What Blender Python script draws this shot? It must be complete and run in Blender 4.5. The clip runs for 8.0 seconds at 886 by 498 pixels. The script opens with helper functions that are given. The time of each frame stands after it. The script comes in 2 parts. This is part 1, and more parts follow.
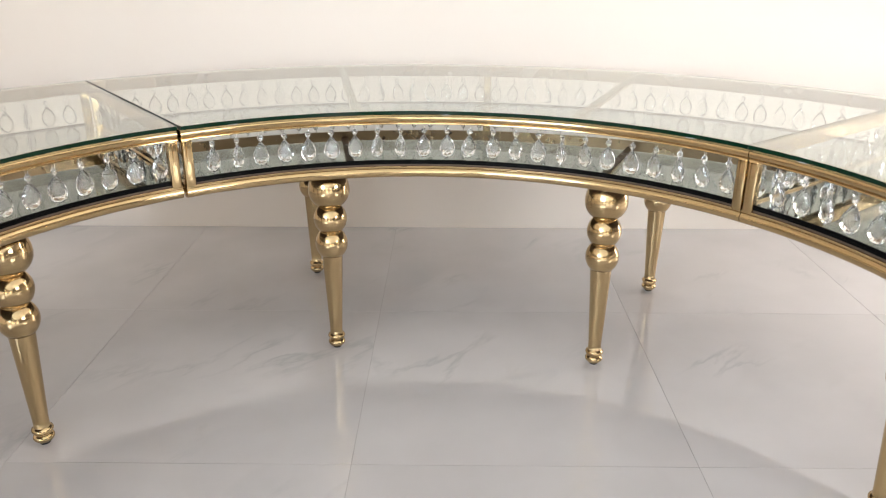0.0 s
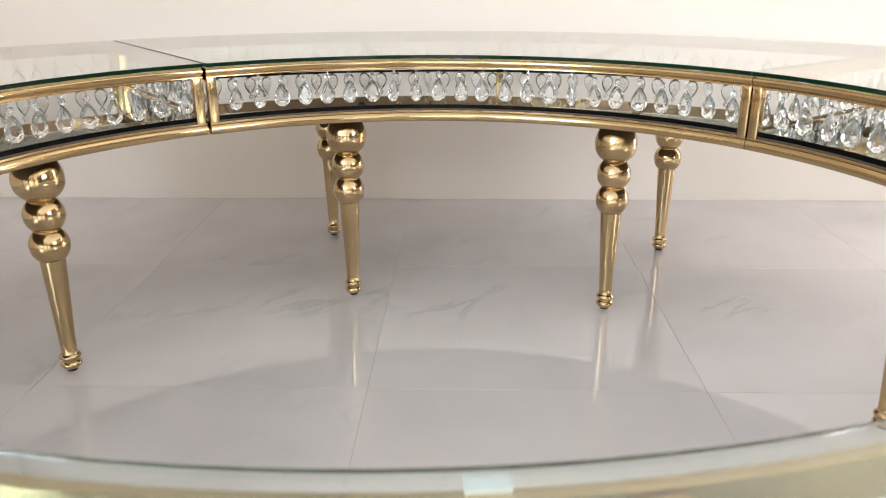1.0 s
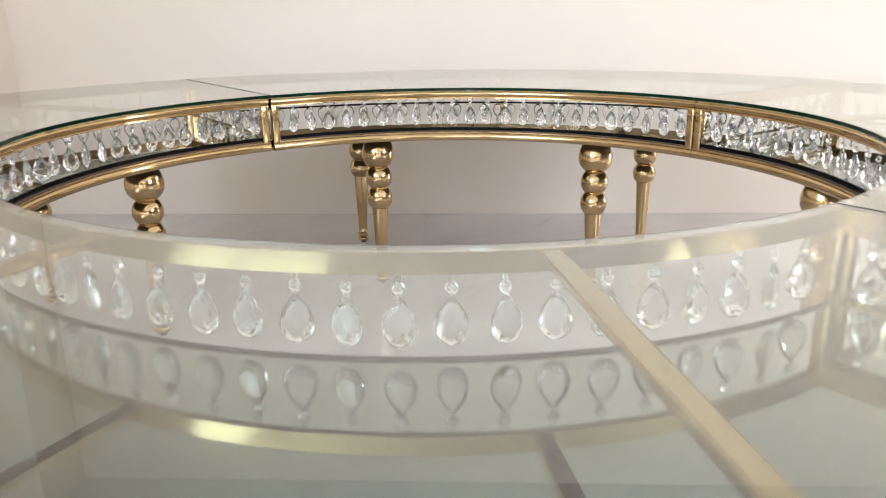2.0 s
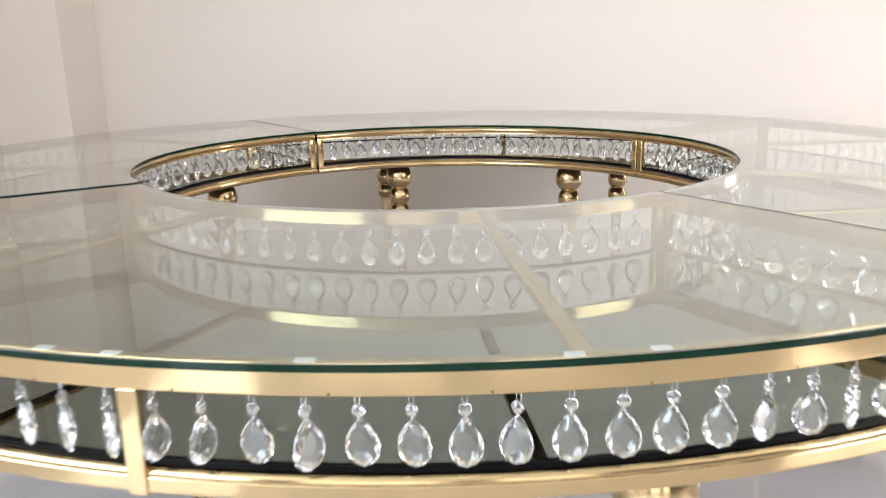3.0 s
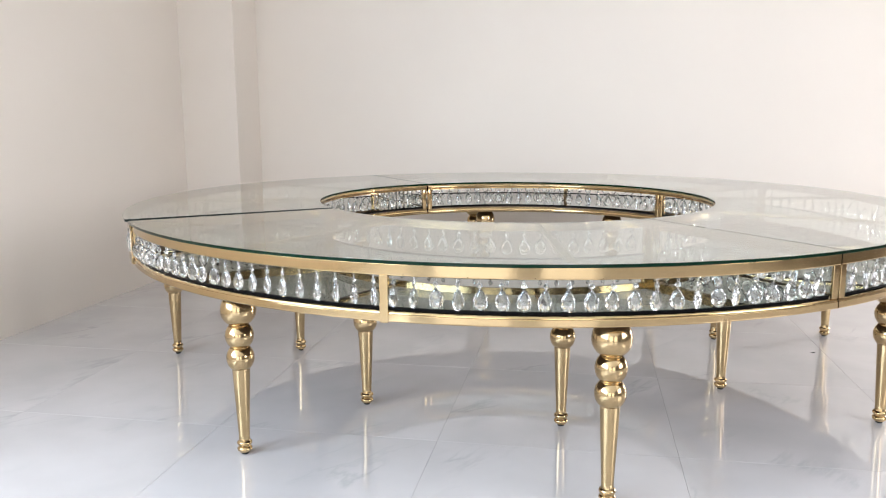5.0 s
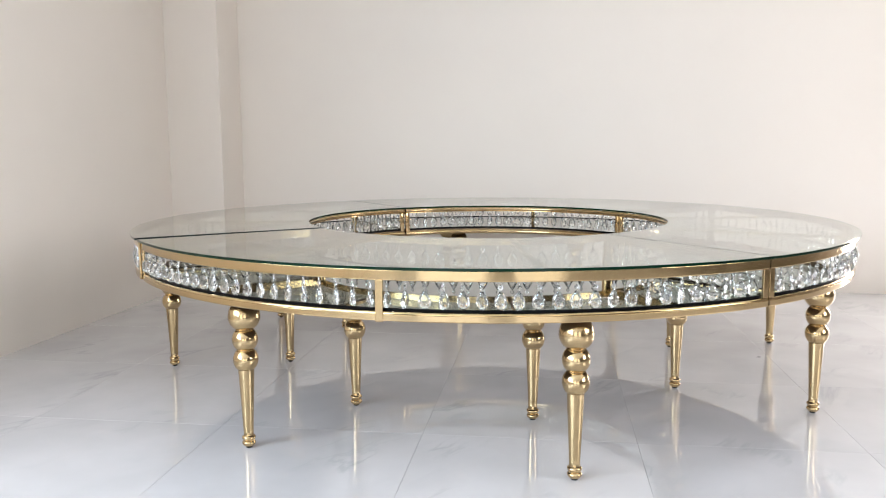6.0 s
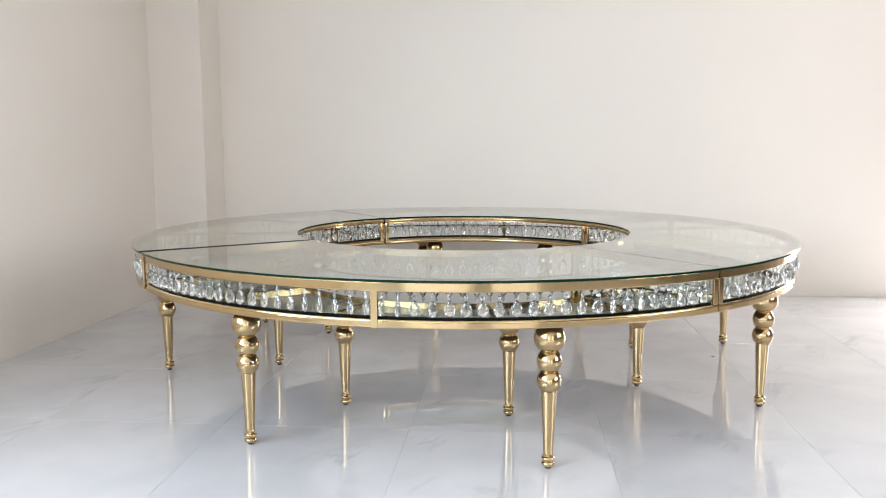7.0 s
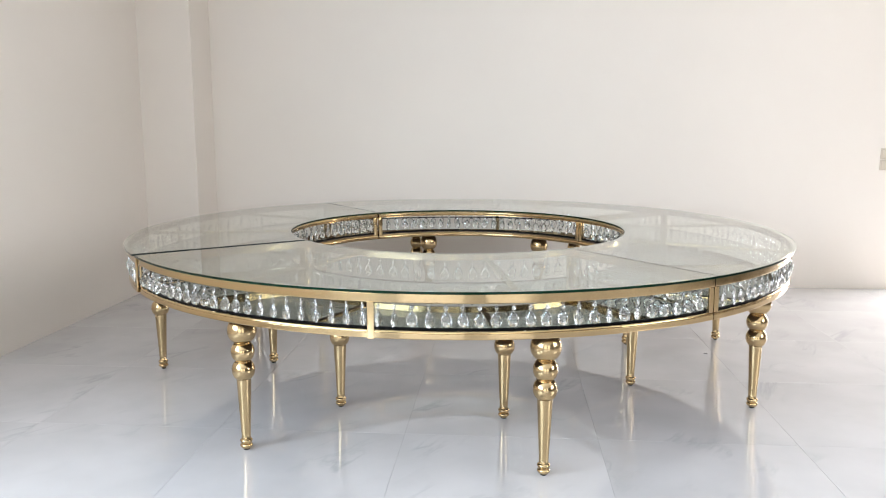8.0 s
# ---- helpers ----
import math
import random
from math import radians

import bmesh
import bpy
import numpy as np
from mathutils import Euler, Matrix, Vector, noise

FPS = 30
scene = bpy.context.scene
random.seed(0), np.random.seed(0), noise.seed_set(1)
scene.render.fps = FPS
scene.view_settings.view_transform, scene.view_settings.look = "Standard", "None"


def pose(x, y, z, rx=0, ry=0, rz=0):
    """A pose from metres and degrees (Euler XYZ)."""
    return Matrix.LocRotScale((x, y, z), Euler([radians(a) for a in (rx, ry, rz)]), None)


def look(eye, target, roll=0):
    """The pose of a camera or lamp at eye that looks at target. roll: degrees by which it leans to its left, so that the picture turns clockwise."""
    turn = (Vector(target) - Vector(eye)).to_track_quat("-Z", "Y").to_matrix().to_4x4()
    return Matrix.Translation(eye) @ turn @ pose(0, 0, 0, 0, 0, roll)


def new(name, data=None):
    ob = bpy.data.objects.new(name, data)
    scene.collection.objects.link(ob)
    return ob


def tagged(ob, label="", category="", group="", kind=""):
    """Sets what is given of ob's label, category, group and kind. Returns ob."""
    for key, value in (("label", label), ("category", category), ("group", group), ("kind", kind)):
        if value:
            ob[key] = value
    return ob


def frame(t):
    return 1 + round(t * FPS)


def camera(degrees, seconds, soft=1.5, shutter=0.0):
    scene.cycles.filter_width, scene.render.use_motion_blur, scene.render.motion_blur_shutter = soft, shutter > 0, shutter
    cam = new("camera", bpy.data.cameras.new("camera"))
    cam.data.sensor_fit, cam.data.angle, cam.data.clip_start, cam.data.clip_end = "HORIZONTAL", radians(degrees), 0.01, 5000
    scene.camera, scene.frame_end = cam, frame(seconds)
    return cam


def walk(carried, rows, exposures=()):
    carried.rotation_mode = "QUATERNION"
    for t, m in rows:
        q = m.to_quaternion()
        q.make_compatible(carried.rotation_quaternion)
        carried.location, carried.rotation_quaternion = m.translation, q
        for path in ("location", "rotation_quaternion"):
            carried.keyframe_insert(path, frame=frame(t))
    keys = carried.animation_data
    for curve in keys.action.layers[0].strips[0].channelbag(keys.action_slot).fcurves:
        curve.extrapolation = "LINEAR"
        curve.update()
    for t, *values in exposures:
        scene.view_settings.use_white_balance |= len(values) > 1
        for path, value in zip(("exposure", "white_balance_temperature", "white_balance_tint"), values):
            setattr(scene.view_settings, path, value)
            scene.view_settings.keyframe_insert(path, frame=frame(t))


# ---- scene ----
cam = camera(59.36, 8.0, soft=1.05, shutter=0.35)
# seconds, x, y, z, heading, tilt, roll
PATH = [
    (0.0, 0.0748, -1.1109, 1.1653, 0.511, -21.548, 0.137),
    (0.5, 0.0784, -1.1293, 1.0619, 1.083, -20.446, -0.104),
    (1.0, 0.0768, -1.2493, 0.9783, 1.606, -19.991, -0.197),
    (1.5, 0.0729, -1.4643, 0.9801, 2.207, -18.997, -0.356),
    (1.7, 0.0729, -1.5883, 0.9915, 2.253, -18.157, -0.531),
    (2.8, 0.1997, -2.3900, 1.0588, 4.181, -15.136, -1.294),
    (3.0, 0.2274, -2.5459, 1.0770, 4.830, -14.373, -1.244),
    (3.5, 0.2326, -2.9519, 1.1049, 5.911, -12.724, -0.371),
    (4.0, 0.2816, -3.3027, 1.1074, 8.289, -11.277, -0.343),
    (4.2, 0.3040, -3.4184, 1.1240, 9.222, -10.967, -0.306),
    (5.3, 0.3371, -3.9204, 1.1399, 10.281, -8.935, -0.198),
    (5.5, 0.3409, -3.9814, 1.1435, 9.758, -8.485, -0.174),
    (6.0, 0.3294, -4.1603, 1.1208, 7.801, -7.336, -0.370),
    (6.5, 0.2910, -4.3955, 1.1419, 6.233, -6.996, -0.295),
    (7.0, 0.2879, -4.4583, 1.2067, 5.235, -7.280, -0.205),
    (7.5, 0.2730, -4.4527, 1.2792, 4.559, -8.084, -0.091),
    (8.0, 0.2629, -4.4339, 1.3229, 4.527, -8.953, -0.039),
]
walk(cam, [(t, pose(x, y, z, 0, 0, yaw) @ pose(0, 0, 0, 90 + tilt, 0, 0) @ pose(0, 0, 0, 0, 0, roll)) for t, x, y, z, yaw, tilt, roll in PATH],
     exposures=[(0.0, 0.98, 6960, 14), (1.5, 0.88, 6940, 15), (3.5, 0.61, 6710, 15.5), (4.0, 0.62, 6610, 14), (5.5, 0.55, 6610, 13.5), (6.5, 0.44, 6570, 12), (8.0, 0.43, 6560, 11.5)])

# ---------------------------------------------------------------- room sizes
X0, X1, Y0, Y1, CEIL, WALL = -2.65, 4.80, -9.60, 2.10, 3.10, 0.20
WIN_L = (-8.00, -2.50, 0.90, 2.85)     # opening in the left wall: y, y, z, z
WIN_R = (-4.40, -2.00, 0.95, 2.75)      # unseen opening added in the right wall for fill light
DOOR = (3.52, 4.62, 0.0, 2.35)           # glazed door in the back wall: x, x, z, z
SHOP = (-2.20, 4.30, 0.06, 2.92)        # unseen opening added in the front wall for fill light: x, x, z, z

# ---------------------------------------------------------------- light
world = bpy.data.worlds.new("sky")
scene.world = world
world.use_nodes = True
wn = world.node_tree
sky = wn.nodes.new("ShaderNodeTexSky")
sky.sky_type, sky.sun_disc = "NISHITA", False
sky.sun_elevation, sky.sun_rotation = radians(50), radians(20)
wn.links.new(sky.outputs[0], wn.nodes["Background"].inputs[0])
wn.nodes["Background"].inputs[1].default_value = 0.12
sun = new("sun", bpy.data.lights.new("sun", "SUN"))
sun.data.energy, sun.data.angle, sun.data.color = 1.2, radians(10), (1.0, 0.95, 0.88)
sun.matrix_world = look((1.0, 8.0, 10.0), (0, 0, 0))


def window_light(name, eye, target, w, h, watts, colour):
    ob = new(name, bpy.data.lights.new(name, "AREA"))
    ob.data.shape, ob.data.size, ob.data.size_y = "RECTANGLE", w, h
    ob.data.energy, ob.data.color = watts, colour
    ob.matrix_world = look(eye, target)
    return ob


window_light("daylight_left", (X0 - 0.10, sum(WIN_L[:2]) / 2, 1.90), (0, sum(WIN_L[:2]) / 2, 1.90), 5.4, 1.85, 265, (0.70, 0.855, 1.0))
# added fill from the right, for the left wall and the column's side
window_light("fill_right", (X1 + 0.10, sum(WIN_R[:2]) / 2, 1.85), (0, sum(WIN_R[:2]) / 2, 1.85), 2.3, 1.7, 86, (0.92, 0.965, 1.0))
window_light("daylight_door", (sum(DOOR[:2]) / 2, Y1 + 0.10, 1.20), (sum(DOOR[:2]) / 2, 0, 1.20), 1.0, 2.2, 112, (0.97, 0.98, 0.98))
# added fill behind the camera, evens out the back wall and under the tables
window_light("fill_front", (sum(SHOP[:2]) / 2, Y0 - 0.10, sum(SHOP[2:]) / 2), (sum(SHOP[:2]) / 2, 0, sum(SHOP[2:]) / 2), 6.4, 2.75, 90, (1.0, 0.98, 0.95))


# ---------------------------------------------------------------- materials
def material(name, colour, rough=0.5, metal=0.0, **more):
    m = bpy.data.materials.new(name)
    m.use_nodes = True
    b = m.node_tree.nodes["Principled BSDF"]
    b.inputs["Base Color"].default_value = (*colour, 1)
    b.inputs["Roughness"].default_value = rough
    b.inputs["Metallic"].default_value = metal
    for key, value in more.items():
        b.inputs[key.replace("_", " ")].default_value = value
    return m


def node(m, kind, **inputs):
    n = m.node_tree.nodes.new(kind)
    for key, value in inputs.items():
        n.inputs[key.replace("_", " ")].default_value = value
    return n


def link(m, a, b):
    m.node_tree.links.new(a, b)


def bsdf(m):
    return m.node_tree.nodes["Principled BSDF"]


def ramp(m, source, stops):
    r = node(m, "ShaderNodeValToRGB")
    el = r.color_ramp.elements
    while len(el) < len(stops):
        el.new(0.5)
    for e, (at, v) in zip(el, stops):
        e.position = at
        e.color = (v, v, v, 1) if isinstance(v, (int, float)) else (*v, 1)
    link(m, source, r.inputs[0])
    return r


def bump(m, source, strength, distance):
    b = node(m, "ShaderNodeBump", Strength=strength, Distance=distance)
    link(m, source, b.inputs["Height"])
    link(m, b.outputs[0], bsdf(m).inputs["Normal"])


def noise_at(m, coords, scale, detail=3.0, rough=0.5, distort=0.0):
    n = node(m, "ShaderNodeTexNoise", Scale=scale, Detail=detail, Roughness=rough, Distortion=distort)
    link(m, coords, n.inputs["Vector"])
    return n


def wall_paint(name, colour):
    m = material(name, colour, 0.62)
    geo = node(m, "ShaderNodeNewGeometry")
    big = noise_at(m, geo.outputs["Position"], 0.9, 3)
    r = ramp(m, big.outputs[0], [(0.3, tuple(c * 0.965 for c in colour)), (0.7, colour)])
    link(m, r.outputs[0], bsdf(m).inputs["Base Color"])
    fine = noise_at(m, geo.outputs["Position"], 160.0, 4, 0.6)
    bump(m, fine.outputs[0], 0.10, 0.004)
    return m


def marble():
    """Polished white porcelain with soft grey veins; every tile is cut from another part of the slab."""
    m = material("polished_marble_tile", (0.72, 0.71, 0.70), 0.05, Coat_Weight=0.22, Coat_Roughness=0.008)
    geo, info = node(m, "ShaderNodeNewGeometry"), node(m, "ShaderNodeObjectInfo")
    shift = node(m, "ShaderNodeVectorMath")
    shift.operation = "MULTIPLY_ADD"
    link(m, info.outputs["Random"], shift.inputs[0])
    shift.inputs[1].default_value = (37.0, 23.0, 0.0)
    link(m, geo.outputs["Position"], shift.inputs[2])
    at = shift.outputs[0]
    turn = node(m, "ShaderNodeMapping")
    turn.inputs["Rotation"].default_value = (0, 0, radians(-56))
    link(m, at, turn.inputs["Vector"])
    long = node(m, "ShaderNodeMapping")
    long.inputs["Scale"].default_value = (0.62, 1.7, 1.0)
    link(m, turn.outputs[0], long.inputs["Vector"])
    thin = ramp(m, noise_at(m, long.outputs[0], 1.25, 7, 0.56, 0.45).outputs[0], [(0.475, 0.0), (0.497, 1.0), (0.503, 0.6), (0.522, 0.0)])
    soft = ramp(m, noise_at(m, long.outputs[0], 0.8, 5, 0.5, 0.3).outputs[0], [(0.42, 0.0), (0.515, 0.40), (0.53, 0.0)])
    where = ramp(m, noise_at(m, at, 2.3, 3).outputs[0], [(0.50, 0.0), (0.68, 1.0)])
    most = node(m, "ShaderNodeMath")
    most.operation = "MAXIMUM"
    link(m, thin.outputs[0], most.inputs[0])
    link(m, soft.outputs[0], most.inputs[1])
    both = node(m, "ShaderNodeMath")
    both.operation = "MULTIPLY"
    link(m, most.outputs[0], both.inputs[0])
    link(m, where.outputs[0], both.inputs[1])
    cloud = ramp(m, noise_at(m, at, 2.2, 4).outputs[0], [(0.35, (0.556, 0.538, 0.538)), (0.65, (0.622, 0.602, 0.603))])
    mix = node(m, "ShaderNodeMix")
    mix.data_type = "RGBA"
    link(m, both.outputs[0], mix.inputs[0])
    link(m, cloud.outputs[0], mix.inputs[6])
    mix.inputs[7].default_value = (0.47, 0.465, 0.47, 1)
    link(m, mix.outputs[2], bsdf(m).inputs["Base Color"])
    smear = ramp(m, noise_at(m, geo.outputs["Position"], 3.0, 5).outputs[0], [(0.4, 0.010), (0.75, 0.04)])
    link(m, smear.outputs[0], bsdf(m).inputs["Roughness"])
    return m


def gold_metal(name, colour, rough, ripple=14.0, depth=0.02):
    """Mirror-polished gold-plated steel with faint wipe marks."""
    m = material(name, colour, rough, 1.0)
    tex = node(m, "ShaderNodeTexCoord")
    n = noise_at(m, tex.outputs["Object"], 9.0, 4, 0.6)
    r = ramp(m, n.outputs[0], [(0.35, rough * 0.6), (0.7, rough * 1.7)])
    link(m, r.outputs[0], bsdf(m).inputs["Roughness"])
    w = noise_at(m, tex.outputs["Object"], ripple, 2)
    bump(m, w.outputs[0], depth, 0.004)
    return m


PAINT = wall_paint("warm_white_paint", (0.84, 0.765, 0.69))
# for walls out of view, kept dark to deepen the gold's reflections
DARK_WALL = wall_paint("dark_unseen_wall", (0.13, 0.11, 0.095))
CEILING = wall_paint("ceiling_paint", (0.82, 0.80, 0.765))
TILE = marble()
GROUT = material("grey_grout", (0.40, 0.39, 0.38), 0.9)
GOLD = gold_metal("polished_gold", (0.565, 0.41, 0.218), 0.11)
DULL_GOLD = gold_metal("dark_dull_gold", (0.19, 0.125, 0.07), 0.30)
GOLD_LEG = gold_metal("gold_plated_leg", (0.55, 0.402, 0.218), 0.13, 38.0, 0.04)
GLASS = material("clear_glass", (0.875, 0.95, 0.917), 0.0, Transmission_Weight=1.0, IOR=1.85)
GLASS_EDGE = material("green_glass_edge", (0.001, 0.018, 0.008), 0.08, IOR=1.30, Transmission_Weight=0.05)
GLASS_CUT = material("ground_glass_cut", (0.002, 0.010, 0.007), 0.35, IOR=1.5)
CRYSTAL = material("cut_crystal", (0.98, 0.985, 0.985), 0.02, Transmission_Weight=0.98, IOR=1.56)
WIRE = material("steel_wire", (0.7, 0.69, 0.67), 0.25, 1.0)
MIRROR = material("grey_mirror", (0.27, 0.29, 0.275), 0.015, 1.0)
BLACK = material("black_lacquer", (0.004, 0.004, 0.004), 0.2, Specular_IOR_Level=0.06)
BOARD = material("dark_backing_board", (0.075, 0.048, 0.033), 0.6)
RUBBER = material("black_rubber", (0.015, 0.015, 0.015), 0.7)
PAD = material("clear_silicone", (0.80, 0.84, 0.84), 0.25, Transmission_Weight=0.25)
PLATE = material("champagne_switch_plate", (0.62, 0.53, 0.43), 0.32, 0.25)
ROCKER = material("champagne_rocker", (0.70, 0.61, 0.50), 0.28, 0.25)
FRAME = material("white_window_frame", (0.75, 0.75, 0.74), 0.4)
EARTH = material("paving_outside", (0.30, 0.29, 0.27), 0.85)


# ---------------------------------------------------------------- mesh helpers
def finish(bm, name, mats, sharp=15):
    bmesh.ops.recalc_face_normals(bm, faces=bm.faces[:])
    for f in bm.faces:
        f.smooth = True
    for e in bm.edges:
        e.smooth = len(e.link_faces) == 2 and e.calc_face_angle(0.0) < radians(sharp)
    me = bpy.data.meshes.new(name)
    bm.to_mesh(me)
    bm.free()
    for m in (mats if isinstance(mats, (list, tuple)) else [mats]):
        me.materials.append(m)
    return me


def part(name, bm, mats, parent, label="", sharp=15):
    ob = new(name, finish(bm, name, mats, sharp) if isinstance(bm, bmesh.types.BMesh) else bm)
    ob.parent = parent
    return tagged(ob, label)


def box(x0, x1, y0, y1, z0, z1, bevel=0.0, bm=None, steps=2):
    own = bmesh.new()
    vs = [own.verts.new((x, y, z)) for z in (z0, z1) for x, y in ((x0, y0), (x1, y0), (x1, y1), (x0, y1))]
    for f in ((3, 2, 1, 0), (4, 5, 6, 7), (0, 1, 5, 4), (1, 2, 6, 5), (2, 3, 7, 6), (3, 0, 4, 7)):
        own.faces.new([vs[i] for i in f])
    if bevel:
        bmesh.ops.bevel(own, geom=own.edges[:], offset=bevel, segments=steps, profile=0.5, affect="EDGES")
    if bm is None:
        return own
    tmp = bpy.data.meshes.new("tmp")
    own.to_mesh(tmp)
    own.free()
    bm.from_mesh(tmp)
    bpy.data.meshes.remove(tmp)
    return bm


def structure(name, bm, mats, label, category):
    ob = new(name, finish(bm, name, mats))
    return tagged(ob, label, category, kind="structure")


# ---------------------------------------------------------------- the room
ground = structure("ground", box(-60, 60, -60, 60, -0.30, -0.12), EARTH, "plain grey paving outside the building", "ground")

floor = structure("floor", box(X0 - 0.1, X1 + 0.1, Y0 - 0.1, Y1 + 0.1, -0.08, -0.0015), [GROUT],
                  "polished white marble-look tiled floor with grey veins", "floor")
back = box(X0 - WALL, DOOR[0], Y1, Y1 + WALL, -0.02, CEIL)
box(DOOR[1], X1 + WALL, Y1, Y1 + WALL, -0.02, CEIL, bm=back)
box(DOOR[0], DOOR[1], Y1, Y1 + WALL, DOOR[3], CEIL, bm=back)
structure("wall_back", back, PAINT, "plain warm white painted wall with a glazed door beside the switches", "wall")
structure("ceiling", box(X0 - WALL, X1 + WALL, Y0 - WALL, Y1 + WALL, CEIL, CEIL + 0.15), CEILING, "plain white painted ceiling", "ceiling")


def side_wall(name, x0, x1, hole, paint, label):
    y0, y1, z0, z1 = hole
    bm = box(x0, x1, y1, Y1, -0.02, CEIL)
    box(x0, x1, y0, y1, z1, CEIL, bm=bm)
    box(x0, x1, y0, y1, -0.02, z0, bm=bm)
    return structure(name, bm, paint, label, "wall")


side_wall("wall_left", X0 - WALL, X0, WIN_L, PAINT, "plain warm white painted wall with a wide window")
side_wall("wall_right", X1, X1 + WALL, WIN_R, DARK_WALL, "unseen plain dark wall with an added window")
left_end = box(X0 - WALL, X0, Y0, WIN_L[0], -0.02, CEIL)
structure("wall_left_end", left_end, DARK_WALL, "unseen plain dark end of the side wall", "wall")
structure("wall_right_end", box(X1, X1 + WALL, Y0, WIN_R[0], -0.02, CEIL), DARK_WALL, "unseen plain dark end of the side wall", "wall")
front = box(X0 - WALL, SHOP[0], Y0 - WALL, Y0, -0.02, CEIL)
box(SHOP[1], X1 + WALL, Y0 - WALL, Y0, -0.02, CEIL, bm=front)
box(SHOP[0], SHOP[1], Y0 - WALL, Y0, SHOP[3], CEIL, bm=front)
box(SHOP[0], SHOP[1], Y0 - WALL, Y0, -0.02, SHOP[2], bm=front)
# unseen pier, added for a dark break in the gold's reflections
box(0.80, 1.90, Y0 - WALL, Y0 + 0.15, -0.02, CEIL, bm=front)
structure("wall_front", front, DARK_WALL, "unseen plain dark wall with an added wide window and pier", "wall")
structure("column", box(X0 - 0.08, -2.215, 1.69, Y1 + 0.08, -0.06, CEIL + 0.05, 0.004), PAINT, "square warm white painted column in the room corner", "column")


def window(name, hole, across, place, leaves):
    """A fixed window: a frame of bars in the opening. across: 0 along x, 1 along y."""
    a0, a1, z0, z1 = hole
    thing = tagged(new(name), "unseen white framed wide window letting in light", "window", kind="structure")
    step = (a1 - a0) / leaves
    spans = [(a0, a1, z0, z0 + 0.05), (a0, a1, z1 - 0.05, z1)]
    spans += [(a0 + i * step - 0.025 * (i > 0), a0 + i * step + 0.025 + 0.025 * (i == 0), z0 + 0.05, z1 - 0.05) for i in range(leaves)]
    spans += [(a1 - 0.05, a1, z0 + 0.05, z1 - 0.05)]
    for p, q, lo, hi in spans:
        c = (p, q, place - 0.03, place + 0.03) if across == 0 else (place - 0.03, place + 0.03, p, q)
        part("window_frame", box(*c, lo, hi, 0.004), FRAME, thing)
    return thing


window("window_1", WIN_L, 1, X0 - 0.04, 2)
window("fill_window_right", WIN_R, 1, X1 + 0.04, 2)
window("fill_window_front", SHOP, 0, Y0 - 0.04, 4)
tagged(window("door_1", DOOR, 0, Y1 + 0.05, 1), "white framed glazed door standing beside the switches", "door")


def switch_plate(z):
    thing = tagged(new("wall_switch"), "small square champagne switch plate on the white wall", "switch", "stacked switch plates")
    thing.matrix_world = pose(3.309, Y1, z)
    part("plate", box(-0.043, 0.043, -0.009, 0.0, -0.043, 0.043, 0.003), PLATE, thing)
    part("rocker", box(-0.030, 0.030, -0.013, -0.009, -0.030, 0.030, 0.0015), ROCKER, thing)
    return thing


switch_plate(1.016)
switch_plate(1.105)

# ---------------------------------------------------------------- the ring of four table units
TURN_RING = -6.876                     # heading of the first unit's middle, from straight ahead
R_IN, R_OUT, R_MID = 0.933, 1.777, 1.35
RAIL_IN, RAIL_OUT, TUBE, BAND = 0.939, 1.761, 0.026, 0.012
TOP, GLASS_T = 0.750, 0.010
UP1, UP0, UP0_IN = 0.7385, 0.7035, 0.712  # upper rail, bottom of its inner side
THIN = 0.016                            # depth of the inner upper rail
LO1, LO0 = 0.602, 0.5705                # lower rail
GAP, POST = 0.0015, 0.026
LEG_A, LEG_RO, LEG_RI, BAR_A = 21.8, 1.6495, 1.052, 17.3


def flat(r, a):
    """A place in a unit's own plan, whose origin lies under the middle of the unit."""
    return r * math.cos(a) - R_MID, r * math.sin(a)


def sweep(profile, a0, a1, n, trim0=None, trim1=None):
    """A solid bent round the ring's centre. profile: (radius, height) round the section. trim0/1: cut that end that far from the joint's radial line."""
    bm = bmesh.new()
    rows = []
    for i in range(n + 1):
        k = i / n
        row = []
        for r, z in profile:
            s = a0 + (math.asin(trim0 / r) if trim0 else 0.0)
            e = a1 - (math.asin(trim1 / r) if trim1 else 0.0)
            row.append(bm.verts.new((*flat(r, s + (e - s) * k), z)))
        rows.append(row)
    m = len(profile)
    for u, v in zip(rows, rows[1:]):
        for j in range(m):
            bm.faces.new((u[j], u[(j + 1) % m], v[(j + 1) % m], v[j]))
    bm.faces.new(rows[0])
    bm.faces.new(rows[-1])
    return bm


def section(r0, r1, z0, z1, c=0.003):
    """A rectangle with softened corners."""
    out = []
    for cx, cz, s in ((r1 - c, z1 - c, 0), (r0 + c, z1 - c, 90), (r0 + c, z0 + c, 180), (r1 - c, z0 + c, 270)):
        out += [(cx + c * math.cos(radians(s + d)), cz + c * math.sin(radians(s + d))) for d in (0, 45, 90)]
    return out


def lipped(r0, r1, z0, z1, lip=0.0035):
    """The upper outer rail's section: a flat face that rolls under at its lower edge."""
    out = [(r0, z0), (r1 - lip, z0)]
    out += [(r1 - lip + lip * math.sin(radians(k)), z0 + lip - lip * math.cos(radians(k))) for k in range(15, 91, 15)]
    return out + [(r1, z0 + lip + 0.0006), (r1, z1 - 0.0026), (r1, z1 - 0.002), (r1 - 0.0006, z1 - 0.0006), (r1 - 0.002, z1), (r0, z1)]


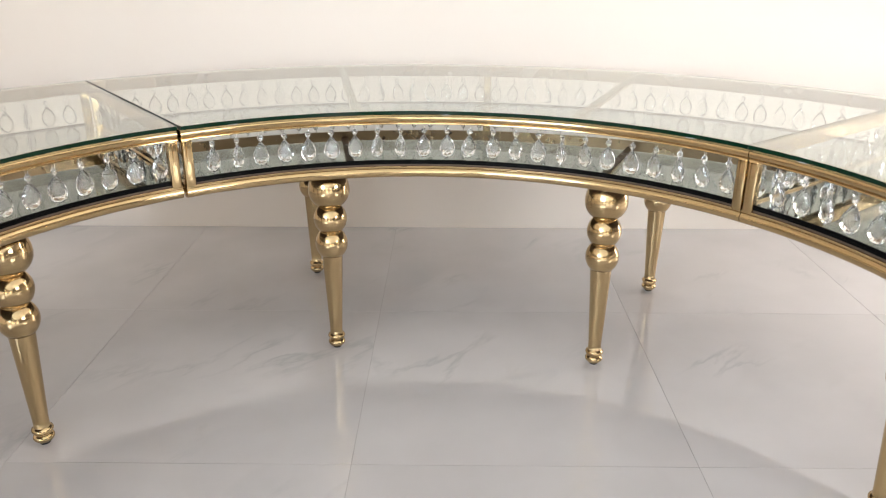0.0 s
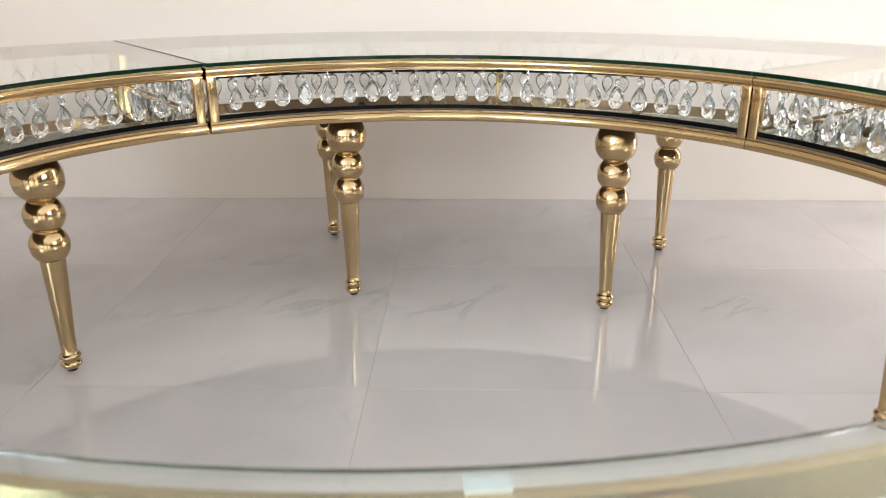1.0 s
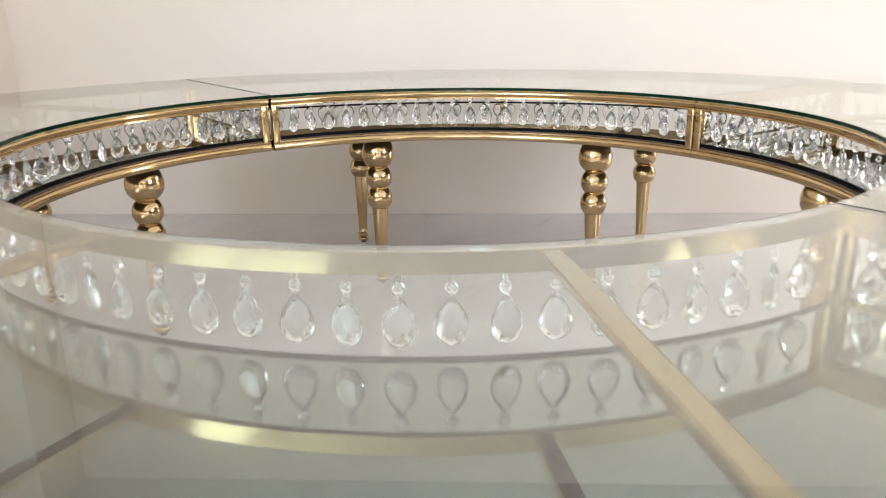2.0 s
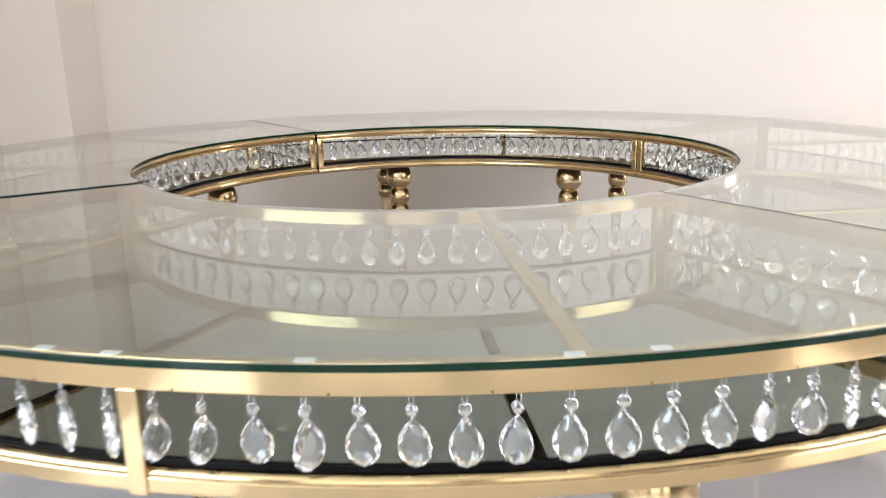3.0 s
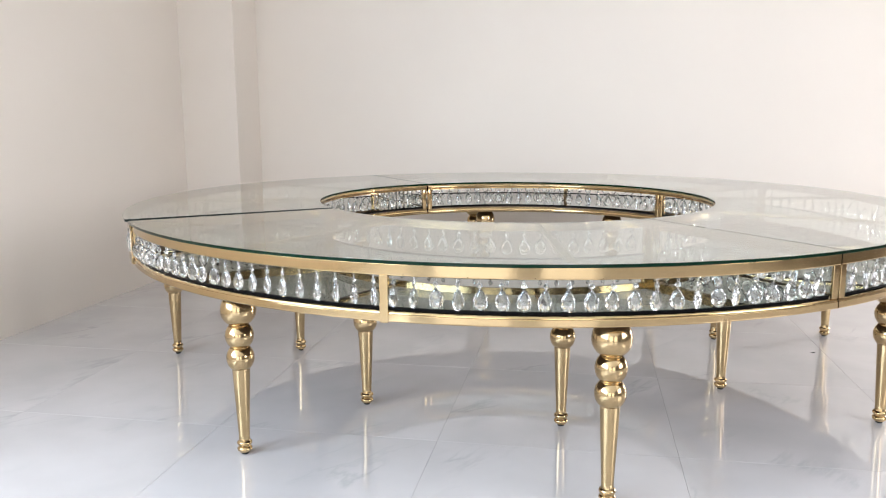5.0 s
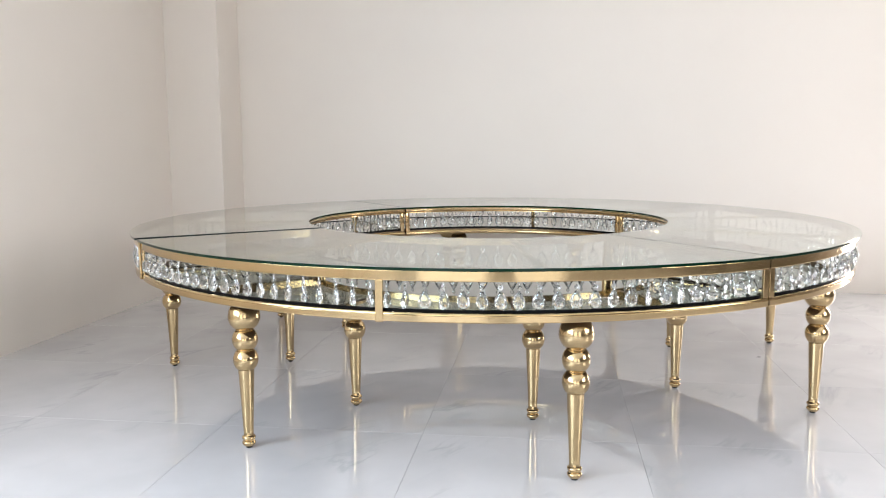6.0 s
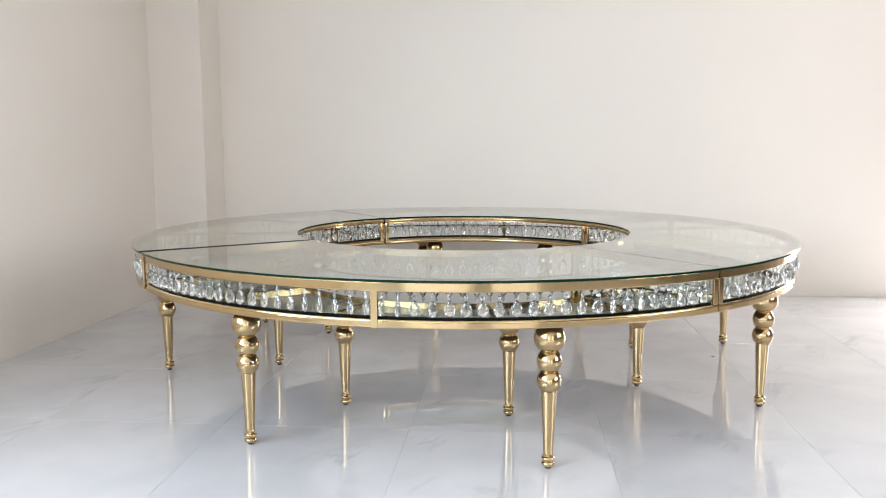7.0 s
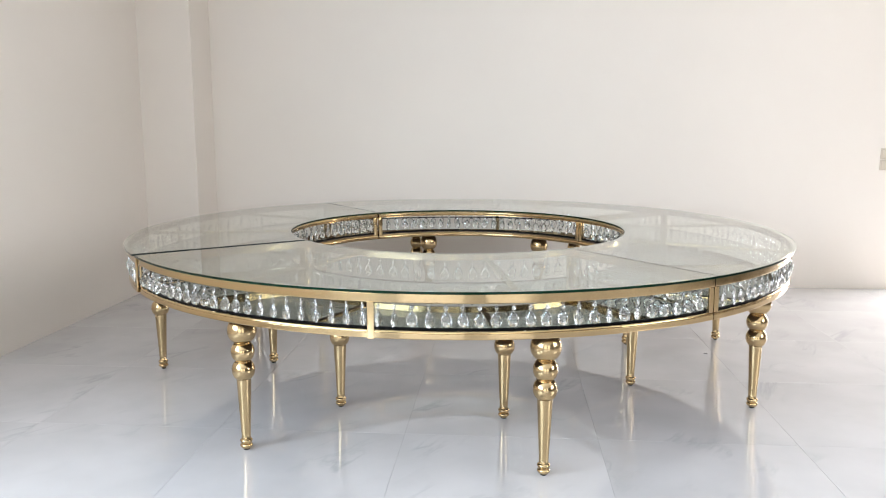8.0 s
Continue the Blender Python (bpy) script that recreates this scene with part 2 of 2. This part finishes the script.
def stepped(r0, r1, z0, z1):
    """The lower outer rail's section: a flat face under a rounded, set-back shoulder."""
    out = [(r0, z0), (r1 - 0.004, z0), (r1 - 0.0020, z0 + 0.0005), (r1 - 0.0005, z0 + 0.0020), (r1, z0 + 0.004), (r1, z0 + 0.0046), (r1, z1 - 0.0112), (r1, z1 - 0.0105), (r1 - 0.0006, z1 - 0.0095), (r1 - 0.0025, z1 - 0.0088)]
    out += [(r1 - 0.0105 + 0.0080 * math.cos(radians(k)), z1 - 0.0080 + 0.0080 * math.sin(radians(k))) for k in range(0, 91, 15)]
    return out + [(r0, z1)]


def moulded(r, z0, z1, up, deep=0.026):
    """The inner rail's section: one broad shallow bead with a narrow flat lip toward the opening."""
    h = z1 - z0
    pts = [(deep, 0), (deep, h), (0.0065, h)]
    pts += [(0.0062 - 0.0062 * math.sin(math.pi * k / 14) ** 0.75, h * (1 - 0.80 * k / 14)) for k in range(1, 14)]
    pts += [(0.0062, h * 0.20), (0.0062, h * 0.175), (0.0034, h * 0.15), (0.0030, h * 0.13), (0.0030, h * 0.03), (0.0040, 0)]
    if not up:
        pts = [(a, h - b) for a, b in pts][::-1]
    return [(r + a, z0 + b) for a, b in pts]


def radial_bar(side, r0, r1, near, far, z0, z1, bevel=0.002, steps=2):
    """A straight bar along a joint, between two distances from the joint's line."""
    a = radians(45.0 * side)
    bm = box(r0, r1, near, far, z0, z1, bevel, steps=steps)
    turn = Matrix(((math.cos(a), side * math.sin(a), 0, -R_MID), (math.sin(a), -side * math.cos(a), 0, 0), (0, 0, 1, 0), (0, 0, 0, 1)))
    bmesh.ops.transform(bm, matrix=turn, verts=bm.verts[:])
    return bm


def spoke(deg, r0, r1, w, z0, z1, bevel=0.002):
    bm = box(r0, r1, -w / 2, w / 2, z0, z1, bevel)
    bmesh.ops.transform(bm, matrix=Matrix.Translation((-R_MID, 0, 0)) @ Matrix.Rotation(radians(deg), 4, "Z"), verts=bm.verts[:])
    return bm


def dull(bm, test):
    """Give the faces that pass the test the second material: a darker, rougher gold on backs and undersides."""
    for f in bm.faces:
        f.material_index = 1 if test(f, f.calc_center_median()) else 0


def lathe(profile, n=40):
    bm = bmesh.new()
    rows = [[bm.verts.new((r * math.cos(2 * math.pi * i / n), r * math.sin(2 * math.pi * i / n), z)) for i in range(n)] for r, z in profile]
    for u, v in zip(rows, rows[1:]):
        for i in range(n):
            bm.faces.new((u[i], u[(i + 1) % n], v[(i + 1) % n], v[i]))
    bm.faces.new(rows[0])
    bm.faces.new(rows[-1])
    return bm


def ball(z, r, tall, lo, hi, steps=12):
    """The outline of a turned bulb of radius r and half height tall round height z, from lo to hi."""
    return [(r * math.sqrt(max(1 - ((h - z) / tall) ** 2, 1e-4)), h) for h in (lo + (hi - lo) * k / steps for k in range(steps + 1))]


LEG_PROFILE = ([(0.009, 0.006), (0.015, 0.007), (0.019, 0.009)] + ball(0.0195, 0.0255, 0.014, 0.011, 0.029, 8) + [(0.0205, 0.0300), (0.0205, 0.0315)]
               + ball(0.0405, 0.0258, 0.013, 0.0330, 0.0490, 8) + [(0.0195, 0.0500), (0.0185, 0.0525), (0.0190, 0.070), (0.0300, 0.3060)]
               + ball(0.343, 0.0468, 0.050, 0.3070, 0.3795, 16) + [(0.0300, 0.3805), (0.0300, 0.3815)] + ball(0.420, 0.0478, 0.050, 0.3830, 0.4570, 16)
               + [(0.0305, 0.4580), (0.0310, 0.4595)] + ball(0.506, 0.0592, 0.056, 0.4610, 0.5060, 10) + ball(0.506, 0.0592, 0.071, 0.5120, 0.5705, 10))
LEG_MESH = finish(lathe(LEG_PROFILE, 48), "leg", GOLD_LEG, 28)


def foot_mesh(low):
    return finish(lathe([(0.010, low), (0.012, low + 0.001), (0.012, 0.0075)], 20), "foot_pad", RUBBER)


FOOT_MESH = foot_mesh(0.0)


def drop_mesh():
    """A cut crystal almond, hung from its tip: a thin girdle, a clear table in front with kite facets round it, and a smaller table behind."""
    bm = bmesh.new()
    n, h, w = 14, 0.0640, 0.0250

    def ring(scale, y, up, half):
        out = []
        for i in range(n):
            a = 2 * math.pi * (i + half) / n
            z = -math.cos(a)
            x = math.sin(a) * (1 - 0.18 * (z + 1)) * (1.0 - 0.44 * max(0.0, z) ** 1.7)
            out.append(bm.verts.new((x * w * scale, y, z * h / 2 * scale + up)))
        return out

    girdle_front, girdle_back = ring(1.0, -0.0008, 0.0, 0.0), ring(1.0, 0.0008, 0.0, 0.0)
    crown, table = ring(0.86, -0.0046, -0.0005, 0.5), ring(0.60, -0.0078, -0.0010, 0.0)
    low, back = ring(0.80, 0.0052, 0.0000, 0.5), ring(0.54, 0.0080, 0.0020, 0.0)

    def band(a, b, first):
        """Triangles between two rings that are half a step apart."""
        for i in range(n):
            j = (i + 1) % n
            if first:
                bm.faces.new((a[i], a[j], b[i]))
                bm.faces.new((b[i], a[j], b[j]))
            else:
                bm.faces.new((a[i], b[j], b[i]))
                bm.faces.new((a[i], a[j], b[j]))

    for i in range(n):
        j = (i + 1) % n
        bm.faces.new((girdle_front[i], girdle_front[j], girdle_back[j], girdle_back[i]))
    band(girdle_front, crown, True)
    band(crown, table, False)
    bm.faces.new(table)
    band(girdle_back, low, True)
    band(low, back, False)
    bm.faces.new(back)
    bmesh.ops.translate(bm, verts=bm.verts[:], vec=(0, 0, -0.0270 - h / 2))
    return finish(bm, "crystal_drop", CRYSTAL, 2)


def bead_mesh():
    bm = bmesh.new()
    bmesh.ops.create_uvsphere(bm, u_segments=8, v_segments=5, radius=0.0082)
    bmesh.ops.scale(bm, verts=bm.verts[:], vec=(1, 0.72, 1))
    bmesh.ops.translate(bm, verts=bm.verts[:], vec=(0, 0, -0.0180))
    return finish(bm, "bead", CRYSTAL, 4)


def hook_mesh():
    """Two bent wires: from the rail to the bead, and from the bead to the drop."""
    bm = bmesh.new()
    for pts in ([(-0.0025, 0, 0.002), (-0.003, 0, -0.006), (-0.001, 0, -0.0125)], [(0.0025, 0, 0.002), (0.003, 0, -0.006), (0.001, 0, -0.0125)],
                [(0, 0.002, -0.023), (0, 0.0055, -0.0270), (0, 0.002, -0.0315)], [(0, -0.002, -0.023), (0, -0.0055, -0.0270), (0, -0.002, -0.0315)]):
        rings = [[bm.verts.new((x + 0.0006 * math.cos(k * 1.5708), y + 0.0006 * math.sin(k * 1.5708), z)) for k in range(4)] for x, y, z in pts]
        for u, v in zip(rings, rings[1:]):
            for k in range(4):
                bm.faces.new((u[k], u[(k + 1) % 4], v[(k + 1) % 4], v[k]))
    return finish(bm, "hook", WIRE)


DROP_MESH, BEAD_MESH, HOOK_MESH = drop_mesh(), bead_mesh(), hook_mesh()
def rivet_mesh():
    """The dark hollow head of a blind rivet, its axis along x."""
    bm = bmesh.new()
    for r0, r1, x in ((0.0021, 0.0016, 0.0007), (0.0009, 0.0007, 0.0010)):
        rim = [[bm.verts.new((dx, r * math.cos(k * 0.7854), r * math.sin(k * 0.7854))) for k in range(8)] for r, dx in ((r0, 0.0), (r1, x))]
        for k in range(8):
            bm.faces.new((rim[0][k], rim[0][(k + 1) % 8], rim[1][(k + 1) % 8], rim[1][k]))
        bm.faces.new(rim[1])
    return finish(bm, "rivet", DULL_GOLD)


RIVET_MESH = rivet_mesh()
PAD_MESH = finish(box(-0.006, 0.006, -0.0115, 0.0115, 0.0, 0.0015, 0.0003), "bumper_pad", PAD)


def hang(unit, x, y, heading, rng, top=UP0, twist=None):
    """A crystal on its bead and hook. twist: how far it has turned out of the row, or by chance."""
    drop = part("crystal_drop", DROP_MESH, None, unit)
    lean = rng.gauss(0, 2.0)
    by_chance = rng.gauss(0, 20)
    drop.matrix_basis = pose(x, y, top, lean, rng.gauss(0, 1.5), heading + (by_chance if twist is None else twist + by_chance * 0.35))
    part("bead", BEAD_MESH, None, drop)
    part("hook", HOOK_MESH, None, drop)


def table_unit(turn, push, pads, rng, lift=0.0, tip=0.0, twists=None):
    """A quarter of the ring. turn: heading of its middle, in degrees; push: how far it stands out from the others; tip: its slope along the ring on the uneven floor."""
    a = radians(turn)
    unit = tagged(new("table"), "quarter-ring gold table with glass top, mirror shelf and hanging crystals", "table", "tables forming a ring")
    unit.matrix_world = pose(math.cos(a) * (R_MID + push), math.sin(a) * (R_MID + push), lift, tip, 0, turn)
    q = radians(45)
    # glass top
    bm = sweep(section(R_IN, R_OUT, TOP - GLASS_T, TOP, 0.0012), -q, q, 96, GAP, GAP)
    bmesh.ops.recalc_face_normals(bm, faces=bm.faces[:])
    for f in bm.faces:
        f.material_index = 1 if abs(f.normal.z) < 0.5 else 0
        if len(f.verts) > 4:
            f.material_index = 2
    glass = part("glass_top", bm, [GLASS, GLASS_EDGE, GLASS_CUT], unit, "clear glass top with green edges")
    glass.visible_shadow = False
    # rails
    bm = sweep(lipped(RAIL_OUT - BAND, RAIL_OUT, UP0, UP1), -q, q, 96, GAP, GAP)
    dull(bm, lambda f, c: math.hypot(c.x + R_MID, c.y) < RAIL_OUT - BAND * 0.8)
    part("upper_outer_rail", bm, [GOLD, DULL_GOLD], unit, sharp=30)
    part("upper_inner_rail", sweep(moulded(RAIL_IN, UP0_IN, UP1, True, THIN), -q, q, 72, GAP, GAP), GOLD, unit, sharp=40)
    part("lower_outer_rail", sweep(stepped(RAIL_OUT - TUBE, RAIL_OUT, LO0, LO1), -q, q, 96, GAP, GAP), GOLD, unit, sharp=30)
    part("lower_inner_rail", sweep(moulded(RAIL_IN, LO0 - 0.004, LO1 - 0.005, False), -q, q, 72, GAP, GAP), GOLD, unit, sharp=40)
    for side in (-1, 1):
        r0, r1 = RAIL_IN + THIN, RAIL_OUT - BAND
        part("upper_end_rail", radial_bar(side, r0, r1, GAP, GAP + BAND, UP0, UP1), GOLD, unit)
        part("lower_end_rail", radial_bar(side, RAIL_IN + TUBE, RAIL_OUT - TUBE, GAP, GAP + TUBE, LO0, LO1), GOLD, unit)
        part("corner_post", radial_bar(side, RAIL_IN + 0.0015, RAIL_IN + TUBE - 0.002, GAP + 0.0006, GAP + POST, LO1 - 0.009, UP0_IN + 0.004, 0.005, 5), GOLD, unit, sharp=40)
        part("corner_post", radial_bar(side, RAIL_OUT - BAND + 0.001, RAIL_OUT - 0.0012, GAP + 0.0006, GAP + POST, LO1, UP0), GOLD, unit)
        bm = spoke(BAR_A * side, RAIL_IN + THIN, RAIL_OUT - BAND, 0.026, UP1 - 0.015, UP1 - 0.0008, 0.004)
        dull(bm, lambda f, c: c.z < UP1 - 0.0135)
        part("crossbar", bm, [GOLD, DULL_GOLD], unit)
    part("middle_post", spoke(0, RAIL_OUT - 0.011, RAIL_OUT + 0.0025, 0.026, LO0 - 0.003, UP0 + 0.003), GOLD, unit)
    # shelf
    part("backing_board", sweep(section(RAIL_IN + 0.010, RAIL_OUT - 0.010, LO0 + 0.004, LO1 - 0.001, 0.001), -q, q, 72, 0.010, 0.010), BOARD, unit)
    part("mirror_shelf", sweep(section(RAIL_IN + 0.0207, RAIL_OUT - 0.0222, LO1 + 0.0005, LO1 + 0.0055, 0.0008), -q, q, 96, 0.018, 0.018), MIRROR, unit, "grey mirror shelf")
    part("shelf_trim", sweep(section(RAIL_OUT - 0.022, RAIL_OUT - 0.013, LO1 + 0.0002, LO1 + 0.0095, 0.001), -q, q, 96, 0.026, 0.026), BLACK, unit, "black lacquered edge strip")
    part("shelf_trim", sweep(section(RAIL_IN + 0.012, RAIL_IN + 0.0160, LO1 - 0.0045, LO1 + 0.0050, 0.001), -q, q, 72, 0.026, 0.026), BLACK, unit, "black lacquered edge strip")
    part("shelf_lip", sweep(section(RAIL_IN + 0.0164, RAIL_IN + 0.0205, LO1 - 0.0045, LO1 + 0.0095, 0.0012), -q, q, 72, 0.026, 0.026), BLACK, unit, "black lacquered lip")
    # legs
    for s in (-1, 1):
        for r in (LEG_RO, LEG_RI):
            leg = part("leg", LEG_MESH, None, unit)
            leg.matrix_basis = pose(*flat(r, radians(LEG_A * s)), 0, 0, 0, rng.uniform(0, 360))
            part("foot_pad", FOOT_MESH if not lift else foot_mesh(-lift), None, leg)
    # rivets that hold the hook strip
    for k in range(-7, 8):
        deg = math.degrees((0.0579 + 0.1827 * k) / RAIL_OUT)
        if abs(deg) < 43:
            rivet = part("rivet", RIVET_MESH, None, unit)
            rivet.matrix_basis = pose(*flat(RAIL_OUT - 0.0002, radians(deg)), UP0 + 0.0045, 0, 0, deg)
    # silicone pads under the glass
    for r, deg in pads:
        pad = part("bumper_pad", PAD_MESH, None, unit, "clear silicone pad under the glass")
        pad.matrix_basis = pose(*flat(r, radians(deg)), UP1 - 0.0001, 0, 0, deg)
    # crystals
    for k in range(-22, 22):
        ang = (0.0275 + 0.0609 * k) / RAIL_OUT
        hang(unit, *flat(RAIL_OUT - 0.006, ang), math.degrees(ang) + 90, rng, UP0, twists(k) if twists else None)
    for k in range(23):
        ang = -q + (0.0490 + 0.0613 * k) / RAIL_IN
        hang(unit, *flat(RAIL_IN + 0.009, ang), math.degrees(ang) + 90, rng, UP0_IN)
    e, m = radians(45), GAP + 0.006
    for k in range(12):
        r = 0.972 + (1.705 - 0.972) * (k + 0.5) / 12
        hang(unit, r * math.cos(e) + m * math.sin(e) - R_MID, r * math.sin(e) - m * math.cos(e), 45, rng)
    return unit


rng = random.Random(4)
FRONT_PADS = [(1.7555, d) for d in (-38, -3.5, -0.6, 7.0, 16.8, 20.1, 38)] + [(0.942, d) for d in (-36, 12.3, 37)]
PADS = [(1.7555, d) for d in (-37, -12, 2, 14, 38)] + [(0.942, d) for d in (-36, 3, 37)]
# on the front unit the crystals have turned little by little along the row, and a few of them far out of it
FAR_OUT = {0: 55, 1: 50, 3: 36, 12: 42, 14: 50, 16: 70, 19: 40, 21: 30}


def front_twist(k):
    return min(-48 - 5.0 * k, 48) if k < 0 else 13 - 3.3 * k + FAR_OUT.get(k, 0)


table_unit(-90 + TURN_RING, 0.0, FRONT_PADS, rng, twists=front_twist)
table_unit(0.07 + TURN_RING, 0.0, PADS, rng)
table_unit(90 + TURN_RING, 0.0, PADS, rng)
table_unit(179.75 + TURN_RING, 0.012, PADS, rng, 0.001, 0.12)

# ---------------------------------------------------------------- a scrap on the floor
scrap = bmesh.new()
ring = [scrap.verts.new((0.013 * math.cos(k) * (1 + 0.3 * math.sin(3 * k)), 0.006 * math.sin(k), 0.0004)) for k in (0, 0.9, 1.8, 2.7, 3.6, 4.5, 5.4)]
peak = scrap.verts.new((0.002, 0, 0.004))
scrap.faces.new(ring)
for u, v in zip(ring, ring[1:] + ring[:1]):
    scrap.faces.new((u, v, peak))
speck = new("scrap", finish(scrap, "scrap", RUBBER))
speck.matrix_world = pose(1.455, 0.100, 0, 0, 0, 12)
tagged(speck, "tiny dark scrap lying on the polished floor", "scrap")

# ---------------------------------------------------------------- floor tiles
PITCH, JOINT = 0.832, 0.0010
cut_meshes = {}


def tile_mesh(w, d):
    """A tile of that size, with eased top edges; alike tiles share one mesh."""
    key = (round(w, 4), round(d, 4))
    if key not in cut_meshes:
        bm = bmesh.new()
        corners = ((-1, -1), (1, -1), (1, 1), (-1, 1))
        rows = [[bm.verts.new((x * (w / 2 - inset), y * (d / 2 - inset), z)) for x, y in corners] for inset, z in ((0, -0.010), (0, -0.0003), (0.0003, 0.0))]
        for lower, upper in zip(rows, rows[1:]):
            for i in range(4):
                bm.faces.new((lower[i], lower[(i + 1) % 4], upper[(i + 1) % 4], upper[i]))
        bm.faces.new(rows[-1])
        cut_meshes[key] = finish(bm, "tile", TILE, 10)
    return cut_meshes[key]


for i in range(-4, 7):
    for j in range(-13, 3):
        x0, x1 = max(-0.158 + i * PITCH, X0), min(-0.158 + (i + 1) * PITCH, X1)
        y0, y1 = max(0.430 + j * PITCH, Y0), min(0.430 + (j + 1) * PITCH, Y1)
        if x1 - x0 > 0.02 and y1 - y0 > 0.02:
            tile = part("tile", tile_mesh(x1 - x0 - JOINT, y1 - y0 - JOINT), None, floor)
            tile.location = ((x0 + x1) / 2, (y0 + y1) / 2, 0)
